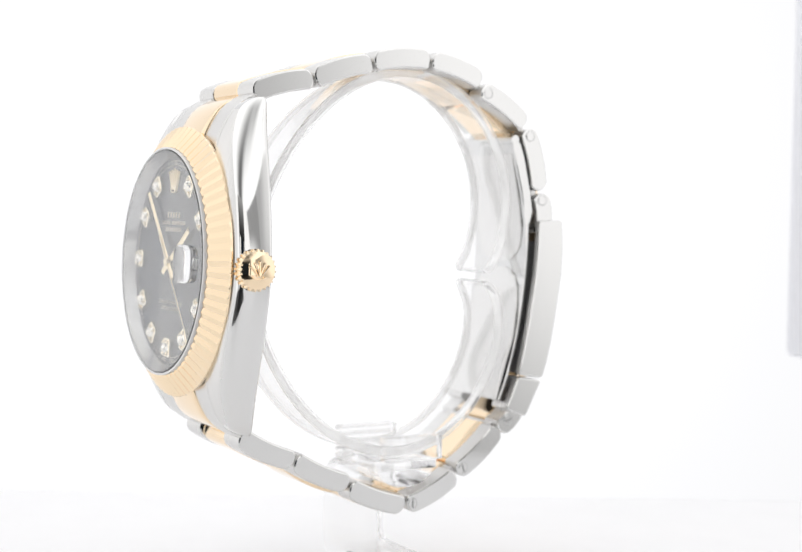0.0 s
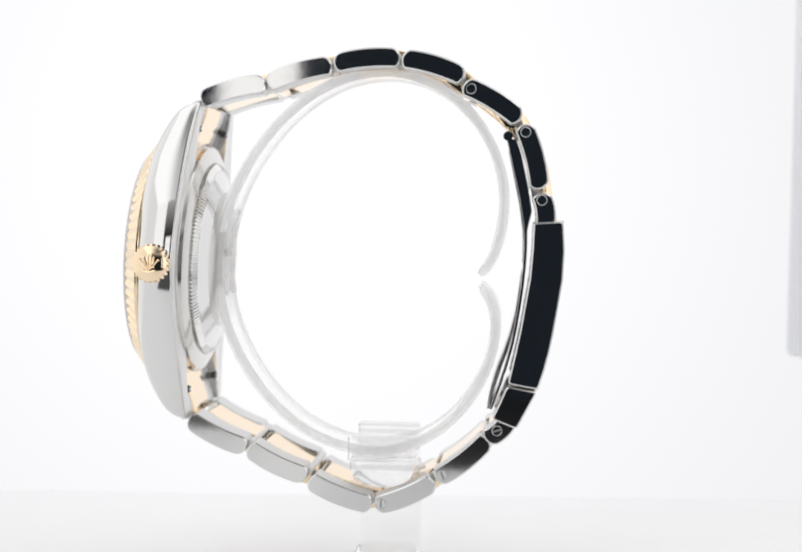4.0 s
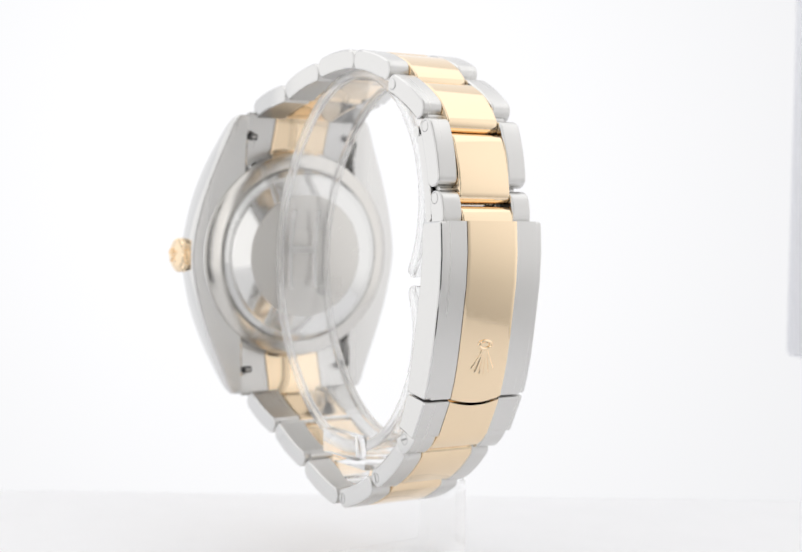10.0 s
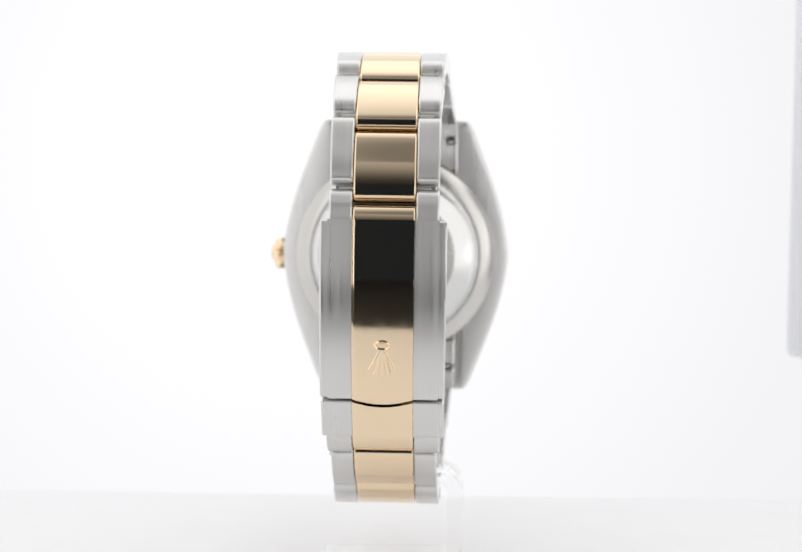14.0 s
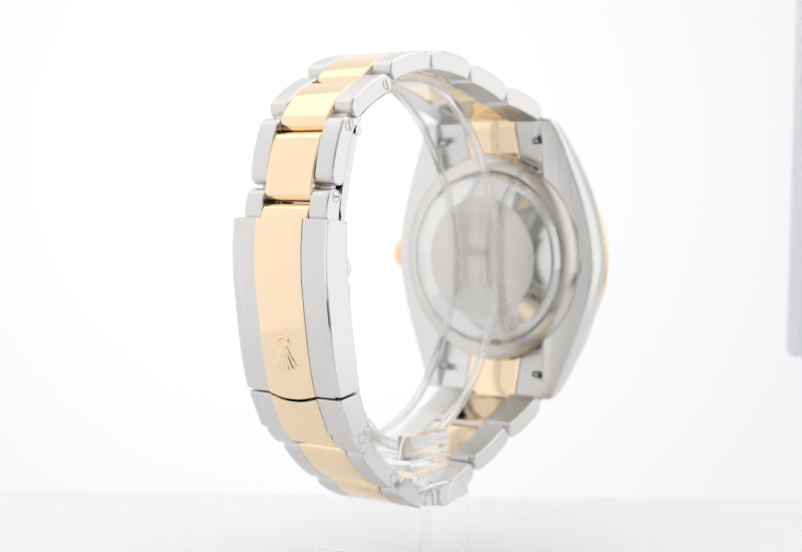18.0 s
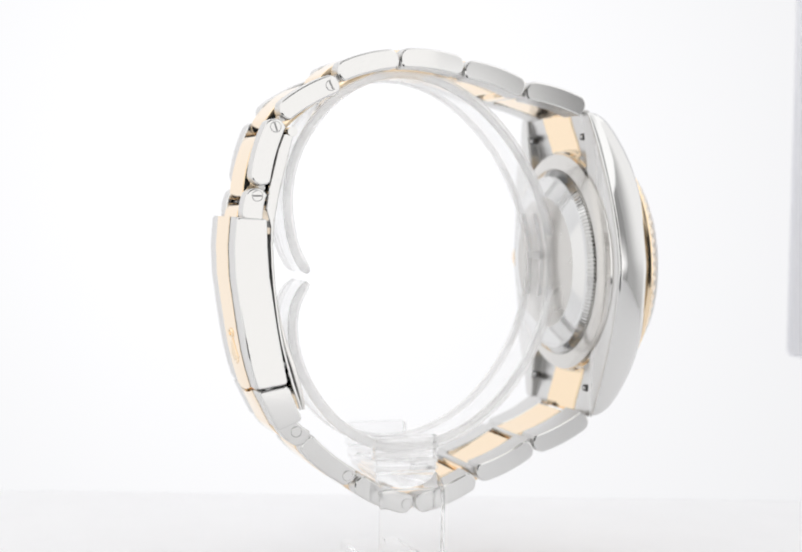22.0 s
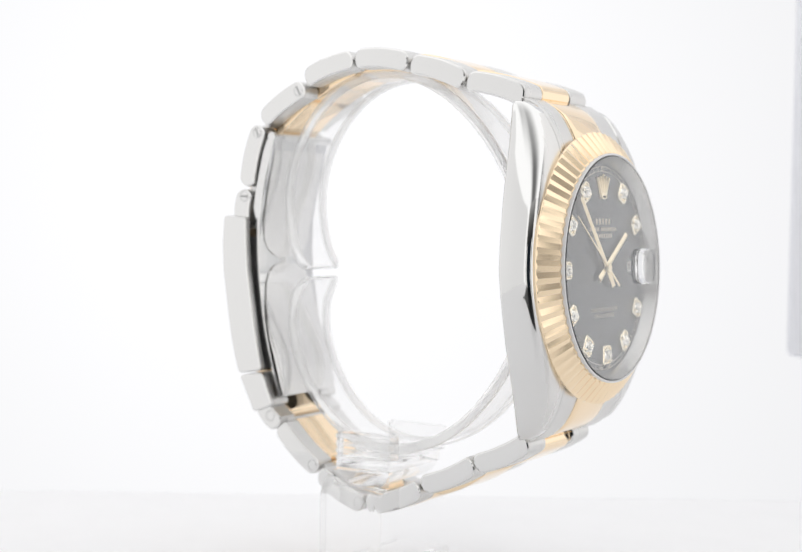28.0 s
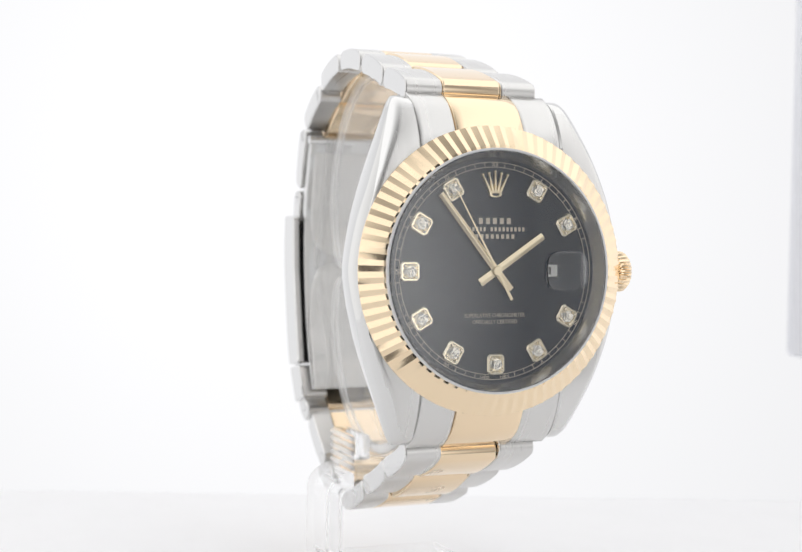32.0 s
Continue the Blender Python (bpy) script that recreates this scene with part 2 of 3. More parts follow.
def build_case():
    bm = bmesh.new()
    lathe(bm, [(15.0, 1.0), (18.5, 0.98), (18.7, 1.1), (18.8, 4.0), (18.7, 6.6), (18.4, 6.95), (15.0, 7.1)], 128, closed=True)
    ob = satin_back(part("case", bm, STEEL, watch, "steel middle case", 28, BODY))
    for sx in (1, -1):
        rings = []
        stations = [-24.6, -24.5, -24.3, -24.0, -23.6, -23.1] + [-22.6 + 45.2 * k / 40 for k in range(41)] + [23.1, 23.6, 24.0, 24.3, 24.5, 24.6]
        for z in stations:
            i, o, f, b = side_station(z)
            end = max(0.0, abs(z) - 22.8) / 1.8
            cut = 1 - math.sqrt(max(0.0, 1 - end * end)) if end > 0 else 0.0
            f, o, i, b = f + 1.7 * cut, o - 0.6 * cut, i + 0.1 * cut, b - 0.2 * cut
            # broad rounded front shoulder, flat flank, fine back bevel
            u = min(1.0, max(0.0, (abs(z) - 9.0) / 9.0))
            f, o = f - 0.5 * (1 - u * u * (3 - 2 * u)), o + 0.2 * (1 - u)
            k = min(1.0, (b - f) / 5.5) * (0.66 + 0.3 * max(0.0, (abs(z) - 12.0) / 12.6))
            sec = [(i + 0.3, f)] + [(o - dx * k, f + dy * k) for dx, dy in SHOULDER]
            # the flank itself is slightly bowed
            y0, y1 = f + 2.9 * k, b - 1.0 * k
            sec += [(o + 0.14 * (1 - (q / 3) ** 2), y0 + (y1 - y0) * (q + 3) / 6) for q in (-2, -1, 0, 1, 2)]
            sec += [(o - dx * k, b - dy * k) for dx, dy in BEVEL] + [(i + 0.3, b), (i, b - 0.3 * k), (i, f + 0.3 * k)]
            rings.append([(sx * x, y, z) for x, y in sec])
        satin_back(part("case_side", skin(bmesh.new(), rings), STEEL, ob, "polished curved flank with two lugs", 26, BODY))
    return ob


case = build_case()

# bezel with 72 V-shaped flutes
bm = bmesh.new()
rings = []
for k in range(288):
    a = 2 * math.pi * k / 288
    up = (0.0, 0.5, 1.0, 0.5)[k % 4]

    def at(r, y):
        return (r * math.sin(a), y, r * math.cos(a))
    rings.append([at(17.0, 1.25), at(19.95, 1.3), at(20.2, 0.9), at(20.25, 0.7), at(20.25 - 0.1 * (1 - up), 0.5 + 0.19 * (1 - up)), at(17.6, -1.48 + 0.31 * (1 - up)), at(17.35, -1.63 + 0.27 * (1 - up)), at(17.02, -1.7 + 0.18 * (1 - up)), at(16.75, -1.3)])
loops = [[bm.verts.new(p) for p in r] for r in rings]
for k in range(288):
    a, b = loops[k], loops[(k + 1) % 288]
    for i in range(9):
        j = (i + 1) % 9
        bm.faces.new((a[i], a[j], b[j], b[i]))
bezel = part("bezel", bm, FLUTED, watch, "fluted yellow gold bezel", 12, CASE @ Matrix.Translation((0.12, 0, 0)))

# case back: stepped, with a knurled ring
bm = bmesh.new()
lathe(bm, [(18.4, 6.9), (18.2, 7.5), (17.2, 7.9), (15.75, 8.12), (15.6, 8.0), (14.6, 7.95)], 128)
back = part("case_back", bm, BACKRING, watch, "brushed steel case back", 30, BODY)
bm = bmesh.new()
rings = []
for k in range(600):
    a = 2 * math.pi * k / 600
    d = 0.17 if k % 4 < 2 else -0.17
    r = 15.4 + d
    rings.append([(q * math.sin(a), y, q * math.cos(a)) for q, y in ((14.2, 8.0), (r, 8.0), (r, 8.5), (14.6 + d, 9.2), (14.25, 9.25), (14.0, 9.3))])
loops = [[bm.verts.new(p) for p in r] for r in rings]
for k in range(600):
    a, b = loops[k], loops[(k + 1) % 600]
    for i in range(5):
        bm.faces.new((a[i], a[i + 1], b[i + 1], b[i]))
part("knurled_ring", bm, STEEL, back, "finely knurled steel ring", 20, BODY)
bm = bmesh.new()
lathe(bm, [(14.0, 9.28), (11.2, 10.0), (11.0, 10.05)], 128)
part("polished_ring", bm, STEEL, back, "mirror-polished sloping ring", 30, BODY)
bm = bmesh.new()
lathe(bm, [(11.0, 10.03), (10.6, 10.12), (0.0, 10.16)], 128)
part("back_plate", bm, TURNED, back, "satin steel centre of the case back", 30, BODY)

# winding crown on its tube
bm = bmesh.new()
rings = []
for k in range(96):
    a = 2 * math.pi * k / 96
    kn = 0.16 if k % 4 < 2 else -0.12
    rings.append([(x, r * math.sin(a), r * math.cos(a)) for r, x in ((2.3, 0.2), (2.65 + kn, 0.5), (2.82 + kn, 1.1), (2.82 + kn, 2.1), (2.62, 2.5), (2.2, 2.75), (1.4, 3.02), (0.6, 3.17), (0.02, 3.2))])
loops = [[bm.verts.new(p) for p in r] for r in rings]
for k in range(96):
    a, b = loops[k], loops[(k + 1) % 96]
    for i in range(8):
        bm.faces.new((a[i], a[i + 1], b[i + 1], b[i]))
CROWN = CASE @ Matrix.Translation((20.3, 3.6, -0.2))
crown = part("winding_crown", bm, GOLD, watch, "knurled yellow gold winding crown", 30, CROWN)
bm = bmesh.new()
for k in range(5):
    a = radians(-40 + 20 * k)
    dy, dz = math.sin(a), math.cos(a)
    length = 2.45 if k == 2 else 2.3
    rings = []
    for u, half in ((0.0, 0.16), (0.5, 0.17), (0.85, 0.13), (0.93, 0.22), (1.0, 0.18)):
        s = 0.35 + (length - 0.35) * u
        y, z = dy * s, -1.05 + dz * s
        x = 3.2 - 0.085 * (y * y + z * z)
        rings.append([(x + h, y + q * dz * half, z - q * dy * half) for q, h in ((-1, -0.05), (1, -0.05), (0.75, 0.16), (0.0, 0.26), (-0.75, 0.16))])
    skin(bm, rings)
rings = []
for t in [radians(-75 + 150 * i / 12) for i in range(13)]:
    rings.append([(3.2 - 0.085 * 1.8 + h, r * 0.95 * math.sin(t), -0.75 - r * 0.45 * math.cos(t)) for r, h in ((0.75, -0.05), (1.3, -0.05), (1.2, 0.22), (0.85, 0.22))])
skin(bm, rings)
part("crown_emblem", bm, GOLD, crown, "raised gold fan of five prongs", 30, CROWN)
bm = bmesh.new()
bmesh.ops.create_cone(bm, cap_ends=True, segments=48, radius1=2.1, radius2=2.1, depth=1.4, matrix=Matrix.Translation((0.0, 0, 0)) @ Matrix.Rotation(radians(90), 4, "Y"))
part("crown_tube", bm, STEEL, watch, "steel crown tube", 30, CROWN)


# ---- dial ----
bm = bmesh.new()
lathe(bm, [(15.7, 0.35), (15.7, 0.0), (0.0, 0.0)], 96)
dial = part("dial", bm, DIAL, watch, "glossy black dial", 30, CASE)
bm = bmesh.new()
lathe(bm, [(15.62, 0.02), (16.6, -1.72), (16.9, -1.76)], 128)
part("rehaut", bm, FLANGE, watch, "polished steel inner flange ring", 30, CASE)
bm = bmesh.new()
for k in range(120):
    a = radians(3 * k + 1.5)
    if k % 3:
        m = Matrix.Rotation(a, 4, "Y") @ Matrix.Translation((0, -0.85, 16.09)) @ Matrix.Rotation(radians(-29), 4, "X")
        g = bmesh.ops.create_cube(bm, size=1.0)["verts"]
        bmesh.ops.scale(bm, vec=(0.2, 0.015, 0.24), verts=g)
        bmesh.ops.transform(bm, matrix=m, verts=g)
part("flange_engraving", bm, STEEL, watch, "row of small engraved bars", 30, CASE)


def at_hour(deg, r, y=0.0):
    return CASE @ Matrix.Rotation(radians(deg), 4, "Y") @ Matrix.Translation((0, y, r))


def octagon(w, h, c, steps):
    """Stacked eight-sided rings, each drawn in by k at depth y."""
    rings = []
    for k, y in steps:
        a, b, e = w - k, h - k, c - 0.4 * k
        rings.append([(-a, y, b - e), (-a + e, y, b), (a - e, y, b), (a, y, b - e), (a, y, -b + e), (a - e, y, -b), (-a + e, y, -b), (-a, y, -b + e)])
    return skin(bmesh.new(), rings)


for hour in (1, 2, 4, 5, 6, 7, 8, 9, 10, 11):
    deg = 30 * hour
    bm = octagon(1.38, 1.46, 0.42, ((0.0, 0.0), (0.02, -0.34), (0.16, -0.5), (0.34, -0.5), (0.46, -0.3)))
    for sx, sz in ((1, 1), (1, -1), (-1, 1), (-1, -1)):
        bmesh.ops.create_icosphere(bm, subdivisions=1, radius=0.24, matrix=Matrix.Translation((0.78 * sx, -0.6, 0.82 * sz)))
    setting = part("hour_marker", bm, MARKER, dial, "pale gold octagonal hour marker with four claws", 25, at_hour(deg, 12.95))
    bm = bmesh.new()
    for r0, r1, y0, y1, turn in ((1.02, 0.8, 0.42, 0.68, 0), (0.8, 0.6, 0.64, 0.84, 22.5), (0.6, 0.4, 0.8, 0.94, 0), (0.4, 0.16, 0.92, 1.0, 22.5)):
        skin(bm, [[(r * math.cos(t + radians(turn)), -y - 0.15 * (i % 2 if r == r1 else 0), r * math.sin(t + radians(turn))) for i, t in [(i, math.pi * i / 4) for i in range(8)]] for r, y in ((r0, y0), (r1, y1))])
    bmesh.ops.triangulate(bm, faces=bm.faces)
    part("stone", bm, STONE, setting, "clear round cut stone", 5, at_hour(deg, 12.95))

bm = bmesh.new()
for k in range(5):
    a = radians(-26 + 13 * k)
    d = Vector((math.sin(a), 0, math.cos(a)))
    q = Vector((math.cos(a), 0, -math.sin(a)))
    length = 3.0 if k != 2 else 3.2
    b0 = Vector((0.42 * (k - 2) * 0.8, 0, -1.2))
    skin(bm, [[b0 + d * s + q * w + Vector((0, y, 0)) for w, y in ((-ww, 0), (ww, 0), (ww * 0.6, -0.3), (-ww * 0.6, -0.3))] for s, ww in ((0.0, 0.3), (length * 0.5, 0.19), (length - 0.3, 0.1))])
    bmesh.ops.create_icosphere(bm, subdivisions=2, radius=0.21, matrix=Matrix.Translation(b0 + d * (length - 0.2) + Vector((0, -0.16, 0))))
skin(bm, [[(r * 0.95 * math.cos(t), y, -1.35 + r * 0.42 * math.sin(t)) for t in [2 * math.pi * i / 24 for i in range(24)]] for r, y in ((1.0, 0), (1.0, -0.32), (0.62, -0.34), (0.6, -0.02))], caps=False)
part("dial_emblem", bm, WHITEGOLD, dial, "applied gold fan of five prongs", 30, at_hour(0, 12.0))

# printed minute track: two fine rings and a tick a minute
bm = bmesh.new()
for r in (14.42, 15.1):
    lathe(bm, [(r - 0.035, -0.02), (r + 0.035, -0.02)], 128)
for k in range(60):
    if 13 <= k <= 17 or k == 30:
        continue
    if k % 5 == 0:
        continue
    m = Matrix.Rotation(radians(6 * k), 4, "Y") @ Matrix.Translation((0, -0.02, 14.76))
    g = bmesh.ops.create_grid(bm, x_segments=1, y_segments=1, size=0.5)["verts"]
    bmesh.ops.transform(bm, matrix=m @ Matrix.Rotation(radians(90), 4, "X") @ Matrix.Diagonal((0.08, 0.68, 1, 1)), verts=g)
part("minute_track", bm, PRINT, dial, "fine printed minute track", 30, CASE)


def lettering(text, size, m, parent, mat=PRINT, stretch=1.0, spacing=1.0, label=""):
    c = bpy.data.curves.new("lettering", "FONT")
    c.body, c.size, c.align_x, c.align_y, c.space_character = text, size, "CENTER", "CENTER", spacing
    c.resolution_u = 2
    tmp = new("lettering", c)
    bpy.context.view_layer.update()
    me = bpy.data.meshes.new_from_object(tmp)
    bpy.data.objects.remove(tmp)
    bm = bmesh.new()
    bm.from_mesh(me)
    bmesh.ops.transform(bm, matrix=Matrix.Rotation(radians(90), 4, "X") @ Matrix.Diagonal((stretch, 1, 1, 1)), verts=bm.verts)
    return part("lettering", bm, mat, parent, label, 30, m)


ROMAN = {0: "XII", 1: "I", 2: "II", 4: "IIII", 5: "V", 7: "VII", 8: "VIII", 10: "X", 11: "XI", 9: "IX"}
for h, word in ROMAN.items():
    lettering(word, 0.85, at_hour(30 * h, 14.76, -0.03), dial, label="tiny printed roman numeral")
lettering("SUPERLATIVE CHRONOMETER", 0.80, at_hour(0, -6.2, -0.03), dial, stretch=0.86, label="printed chronometer wording")
lettering("OFFICIALLY CERTIFIED", 0.80, at_hour(0, -7.1, -0.03), dial, stretch=0.86, label="printed chronometer wording")
lettering("SWISS", 0.55, at_hour(0, 0, -0.03) @ Matrix.Rotation(radians(6), 4, "Y") @ Matrix.Translation((0, 0, -14.85)), dial, stretch=1.0, label="tiny printed wording")
lettering("MADE", 0.55, at_hour(0, 0, -0.03) @ Matrix.Rotation(radians(-6), 4, "Y") @ Matrix.Translation((0, 0, -14.85)), dial, stretch=1.0, label="tiny printed wording")
for z, h, words in ((6.95, 0.85, ((-2.7, 2.7, 5),)), (5.8, 0.58, ((-4.75, -1.3, 6), (-0.8, 4.75, 9))), (4.8, 0.62, ((-3.2, 3.2, 8),))):
    for x0, x1, n in words:
        bm = bmesh.new()
        w = (x1 - x0) / n
        for k in range(n):
            box(bm, x0 + w * (k + 0.22), x0 + w * (k + 0.78), -0.03, 0.0, z - h / 2, z + h / 2)
        part("printed_bar", bm, PRINT, dial, "pale gold printed bars", 30, CASE)

# date window and its bar
part("date_disc", box(bmesh.new(), 8.6, 9.9, -0.03, 0.0, -0.8, 0.8), DATE, dial, "white date disc", 30, CASE)
part("date_bar", box(bmesh.new(), 9.05, 9.3, -0.05, -0.02, -0.5, 0.5), INK, dial, "dark printed bar", 30, CASE)

# hands: built pointing up at twelve
bm = bmesh.new()
skin(bm, [[(-w, y, z) for w, y in ((-ww, 0), (ww, 0), (ww * 0.15, -0.22), (-ww * 0.15, -0.22))] for z, ww in ((-3.0, 0.58), (8.8, 0.52))])
hour_hand = part("hour_hand", bm, WHITEGOLD, watch, "pale gold baton hour hand", 20)
bm = bmesh.new()
skin(bm, [[(-w, y, z) for w, y in ((-ww, 0), (ww, 0), (ww * 0.15, -0.22), (-ww * 0.15, -0.22))] for z, ww in ((-3.4, 0.56), (13.6, 0.46))])
minute_hand = part("minute_hand", bm, WHITEGOLD, watch, "pale gold baton minute hand", 20)
bm = bmesh.new()
skin(bm, [[(-w, y, z) for w, y in ((-ww, 0), (ww, 0), (ww, -0.1), (-ww, -0.1))] for z, ww in ((-4.6, 0.22), (0, 0.15), (12.8, 0.07))])
bmesh.ops.create_cone(bm, cap_ends=True, segments=32, radius1=0.75, radius2=0.62, depth=0.3, matrix=Matrix.Translation((0, -0.1, 0)) @ Matrix.Rotation(radians(90), 4, "X"))
second_hand = part("second_hand", bm, WHITEGOLD, watch, "thin gold sweeping second hand", 20)
HOUR_AT = CASE @ Matrix.Translation((0, -0.45, 0)) @ Matrix.Rotation(radians(56.3), 4, "Y")
hour_hand.matrix_basis = Matrix.Translation(HOUR_AT.translation * MM) @ HOUR_AT.to_3x3().to_4x4()

# crystal and magnifier
bm = bmesh.new()
lathe(bm, [(17.0, -1.5), (17.0, -2.02), (16.76, -2.06), (16.66, -1.95), (16.66, -1.5)], 128, closed=True)
part("crystal_gasket", bm, GASKET, watch, "thin pale gasket round the crystal", 30, CASE)
bm = bmesh.new()
lathe(bm, [(0.0, -1.9), (16.64, -1.9), (16.65, -2.0), (16.5, -2.1), (0.0, -2.12)], 128)
crystal = part("crystal", bm, CRYSTAL, watch, "clear flat sapphire crystal", 30, CASE)
crystal.visible_shadow = False
bm = bmesh.new()
rings = []
for k, (s, y) in enumerate(((1.0, -2.14), (1.0, -2.6), (0.94, -2.8), (0.7, -3.0), (0.35, -3.1))):
    ring = []
    for i in range(32):
        t = 2 * math.pi * i / 32
        cx, cz = math.cos(t), math.sin(t)
        ring.append((10.25 + 3.2 * s * math.copysign(abs(cx) ** 0.55, cx), y, 2.75 * s * math.copysign(abs(cz) ** 0.55, cz)))
    rings.append(ring)
skin(bm, rings)
mag = part("magnifier", bm, LENS, crystal, "raised date magnifier lens", 40, CASE)
mag.visible_shadow = False


# ---- bracelet ----
def slot(x, y, z):
    """A spring bar's slot: a dark pill-shaped block for its shade, with the bar's steel end in it."""
    hole = part("bar_slot", box(bmesh.new(), x - 0.85, x + 0.85, y - 0.5, y + 0.5, z - 0.55, z + 0.55, 0.3), DARKSTEEL, watch, "dark block for the shade in a spring bar slot")
    part("bar_end", box(bmesh.new(), x - 0.45, x + 0.45, y - 0.55, y + 0.56, z - 0.2, z + 0.2, 0.12), BRUSHED, hole, "steel spring bar end")


def end_piece(sz):
    """Curved end link between the lugs: two steel shoulders and a gold centre."""
    st = [(z, lug_front(z) + 0.05, float(np.interp(z, (15.8, 18.5, 20.5, 22.5, 24.0, 25.2), (5.2, 5.6, 6.2, 6.9, 7.3, 7.5)))) for z in (15.8, 17.0, 18.2, 19.4, 20.6, 21.8, 22.8, 23.7, 24.5, 25.1)]
    for x0, x1, mat, up, name, lab in ((-10.86, -5.3, LINKSTEEL, 0.0, "end_link", "brushed steel end link"), (5.3, 10.86, LINKSTEEL, 0.0, "end_link", "brushed steel end link"), (-5.25, 5.25, GOLD, 0.5, "gold_end_link", "polished gold end link")):
        bm = bmesh.new()
        rings = []
        for z, f, b in st:
            # the outer end rolls over
            f, b = f - up + (1.0 + up) * max(0.0, (z - 22.6) / 2.5) ** 2, b + up * 0.4
            w = x1 - x0
            top = [(x0 + w * k / 8, f + up * 0.5 * (k / 4 - 1) ** 2) for k in range(1, 8)]
            rings.append([(x, y, sz * z) for x, y in [(x0, f + 0.25 + up * 0.5), (x0 + 0.08, f + 0.08 + up * 0.48), (x0 + 0.25, f + up * 0.45)] + top + [(x1 - 0.25, f + up * 0.45), (x1 - 0.08, f + 0.08 + up * 0.48), (x1, f + 0.25 + up * 0.5), (x1, b - 0.2), (x1 - 0.2, b), (x0 + 0.2, b), (x0, b - 0.2)]])
        skin(bm, rings)
        part(name, bm, mat, watch, lab, 35, BODY)


end_piece(1)
end_piece(-1)
for sx in (1, -1):
    slot(0.45 + sx * 9.85, -29.75, 51.3)
    slot(0.45 + sx * 9.85, -31.2, 10.1)

# rows of links: start, end, half width, screw position along the link (or None)
TOP = [((-29.5, 55.9), (-19.25, 58.6), 10.0, 0.75, None), ((-19.05, 58.6), (-8.85, 61.6), 9.4, 0.62, None), ((-8.65, 61.8), (1.85, 62.8), 8.95, 0.6, None),
       ((2.05, 62.75), (11.85, 60.0), 8.55, 0.55, None), ((11.75, 58.7), (20.75, 53.4), 8.25, 0.42, 0.13), ((21.2, 52.6), (24.0, 42.5), 8.05, 0.1, 0.12), ((24.1, 42.0), (24.9, 36.2), 8.0, 0.0, 0.2)]
LOW = [((-31.1, 5.3), (-21.8, 0.8), 10.0, 0.6, None), ((-21.65, 0.8), (-12.1, -3.6), 9.35, 0.45, None), ((-11.9, -4.2), (-1.75, -8.0), 8.85, 0.42, None),
       ((-1.2, -8.1), (8.2, -4.0), 8.4, 0.35, 0.1), ((8.4, -3.6), (16.6, 3.0), 8.1, 0.2, 0.12), ((16.2, 2.9), (20.2, 6.8), 8.5, 0.0, 0.42)]
LINK_T = 3.1


def screw(a, b, frac, x, parent, sx, slotted):
    """A flush screw head: slotted on one flank, a plain pin end on the other."""
    p = Vector(a).lerp(Vector(b), frac)
    m = Matrix.Translation((x, p.x, p.y)) @ Matrix.Rotation(radians(90 * sx), 4, "Y") @ Matrix.Rotation(radians(frac * 900), 4, "Z")
    bm = bmesh.new()
    lathe(bm, [(0.0, 0.05), (0.72, 0.05), (0.8, 0.0), (0.8, -0.3)], 28)
    bmesh.ops.transform(bm, matrix=Matrix.Rotation(radians(90), 4, "X"), verts=bm.verts)
    head = part("screw", bm, STEEL, parent, "slotted steel link screw" if slotted else "round steel pin end", 30, m)
    # seat line and slot are laid on in dark steel as shade
    bm = bmesh.new()
    lathe(bm, [(0.8, 0.012), (0.87, 0.012)], 28)
    bmesh.ops.transform(bm, matrix=Matrix.Rotation(radians(90), 4, "X"), verts=bm.verts)
    if slotted:
        box(bm, -0.15, 0.15, -0.7, 0.7, 0.0, 0.06)
    part("screw_seat", bm, SHADESTEEL, parent, "dark line for the shade in the screw seat", 30, m)


def row(a, b, half, taper, sc, shift, after, first):
    out = strip_profile(a, b, LINK_T)
    for sx in (1, -1):
        x0, x1 = sorted((sx * 4.62, sx * half))
        ob = part("side_link", extrude_x(bmesh.new(), out, x0, x1, 0.28, (Vector(a), Vector(b), taper)), LINKSTEEL, watch, "steel side link with polished flank", 24)
        ob.data.materials.append(STEEL)
        for p in ob.data.polygons:
            if abs(p.normal.x) > 0.5:
                p.material_index = 1
        if sc is not None:
            screw(a, b, sc, sx * (half + taper * (0.5 - sc)), ob, sx, (sx < 0) == (a[1] > 20))
    va, vb = Vector(a), Vector(b)
    d = (vb - va).normalized()
    # the gold centre reaches from this link onto the next
    start, end = va + d * (0.1 if first else shift), vb + d * shift
    if after:
        na, nb = Vector(after[0]), Vector(after[1])
        end = na + (nb - na).normalized() * (shift - 0.25)
    # it arches more where the bracelet bends
    chord = (end - start).normalized()
    rise = abs((vb - start).cross(chord)) if after else 0.0
    g = strip_profile(start, end, LINK_T, bulge=0.45 + 0.45 * rise, inner=0.4, sink=-0.04)
    part("center_link", extrude_x(bmesh.new(), g, -4.55, 4.55, 0.22), GOLD, watch, "polished gold centre link", 40)
    pin_at = vb + (Vector((-3.0, 27.0)) - vb).normalized() * 0.8
    pin = bmesh.new()
    bmesh.ops.create_cone(pin, cap_ends=True, segments=16, radius1=0.55, radius2=0.55, depth=2 * half - 2.6, matrix=Matrix.Translation((0, pin_at.x, pin_at.y)) @ Matrix.Rotation(radians(90), 4, "Y"))
    part("link_pin", pin, LINKSTEEL, watch, "steel link pin")


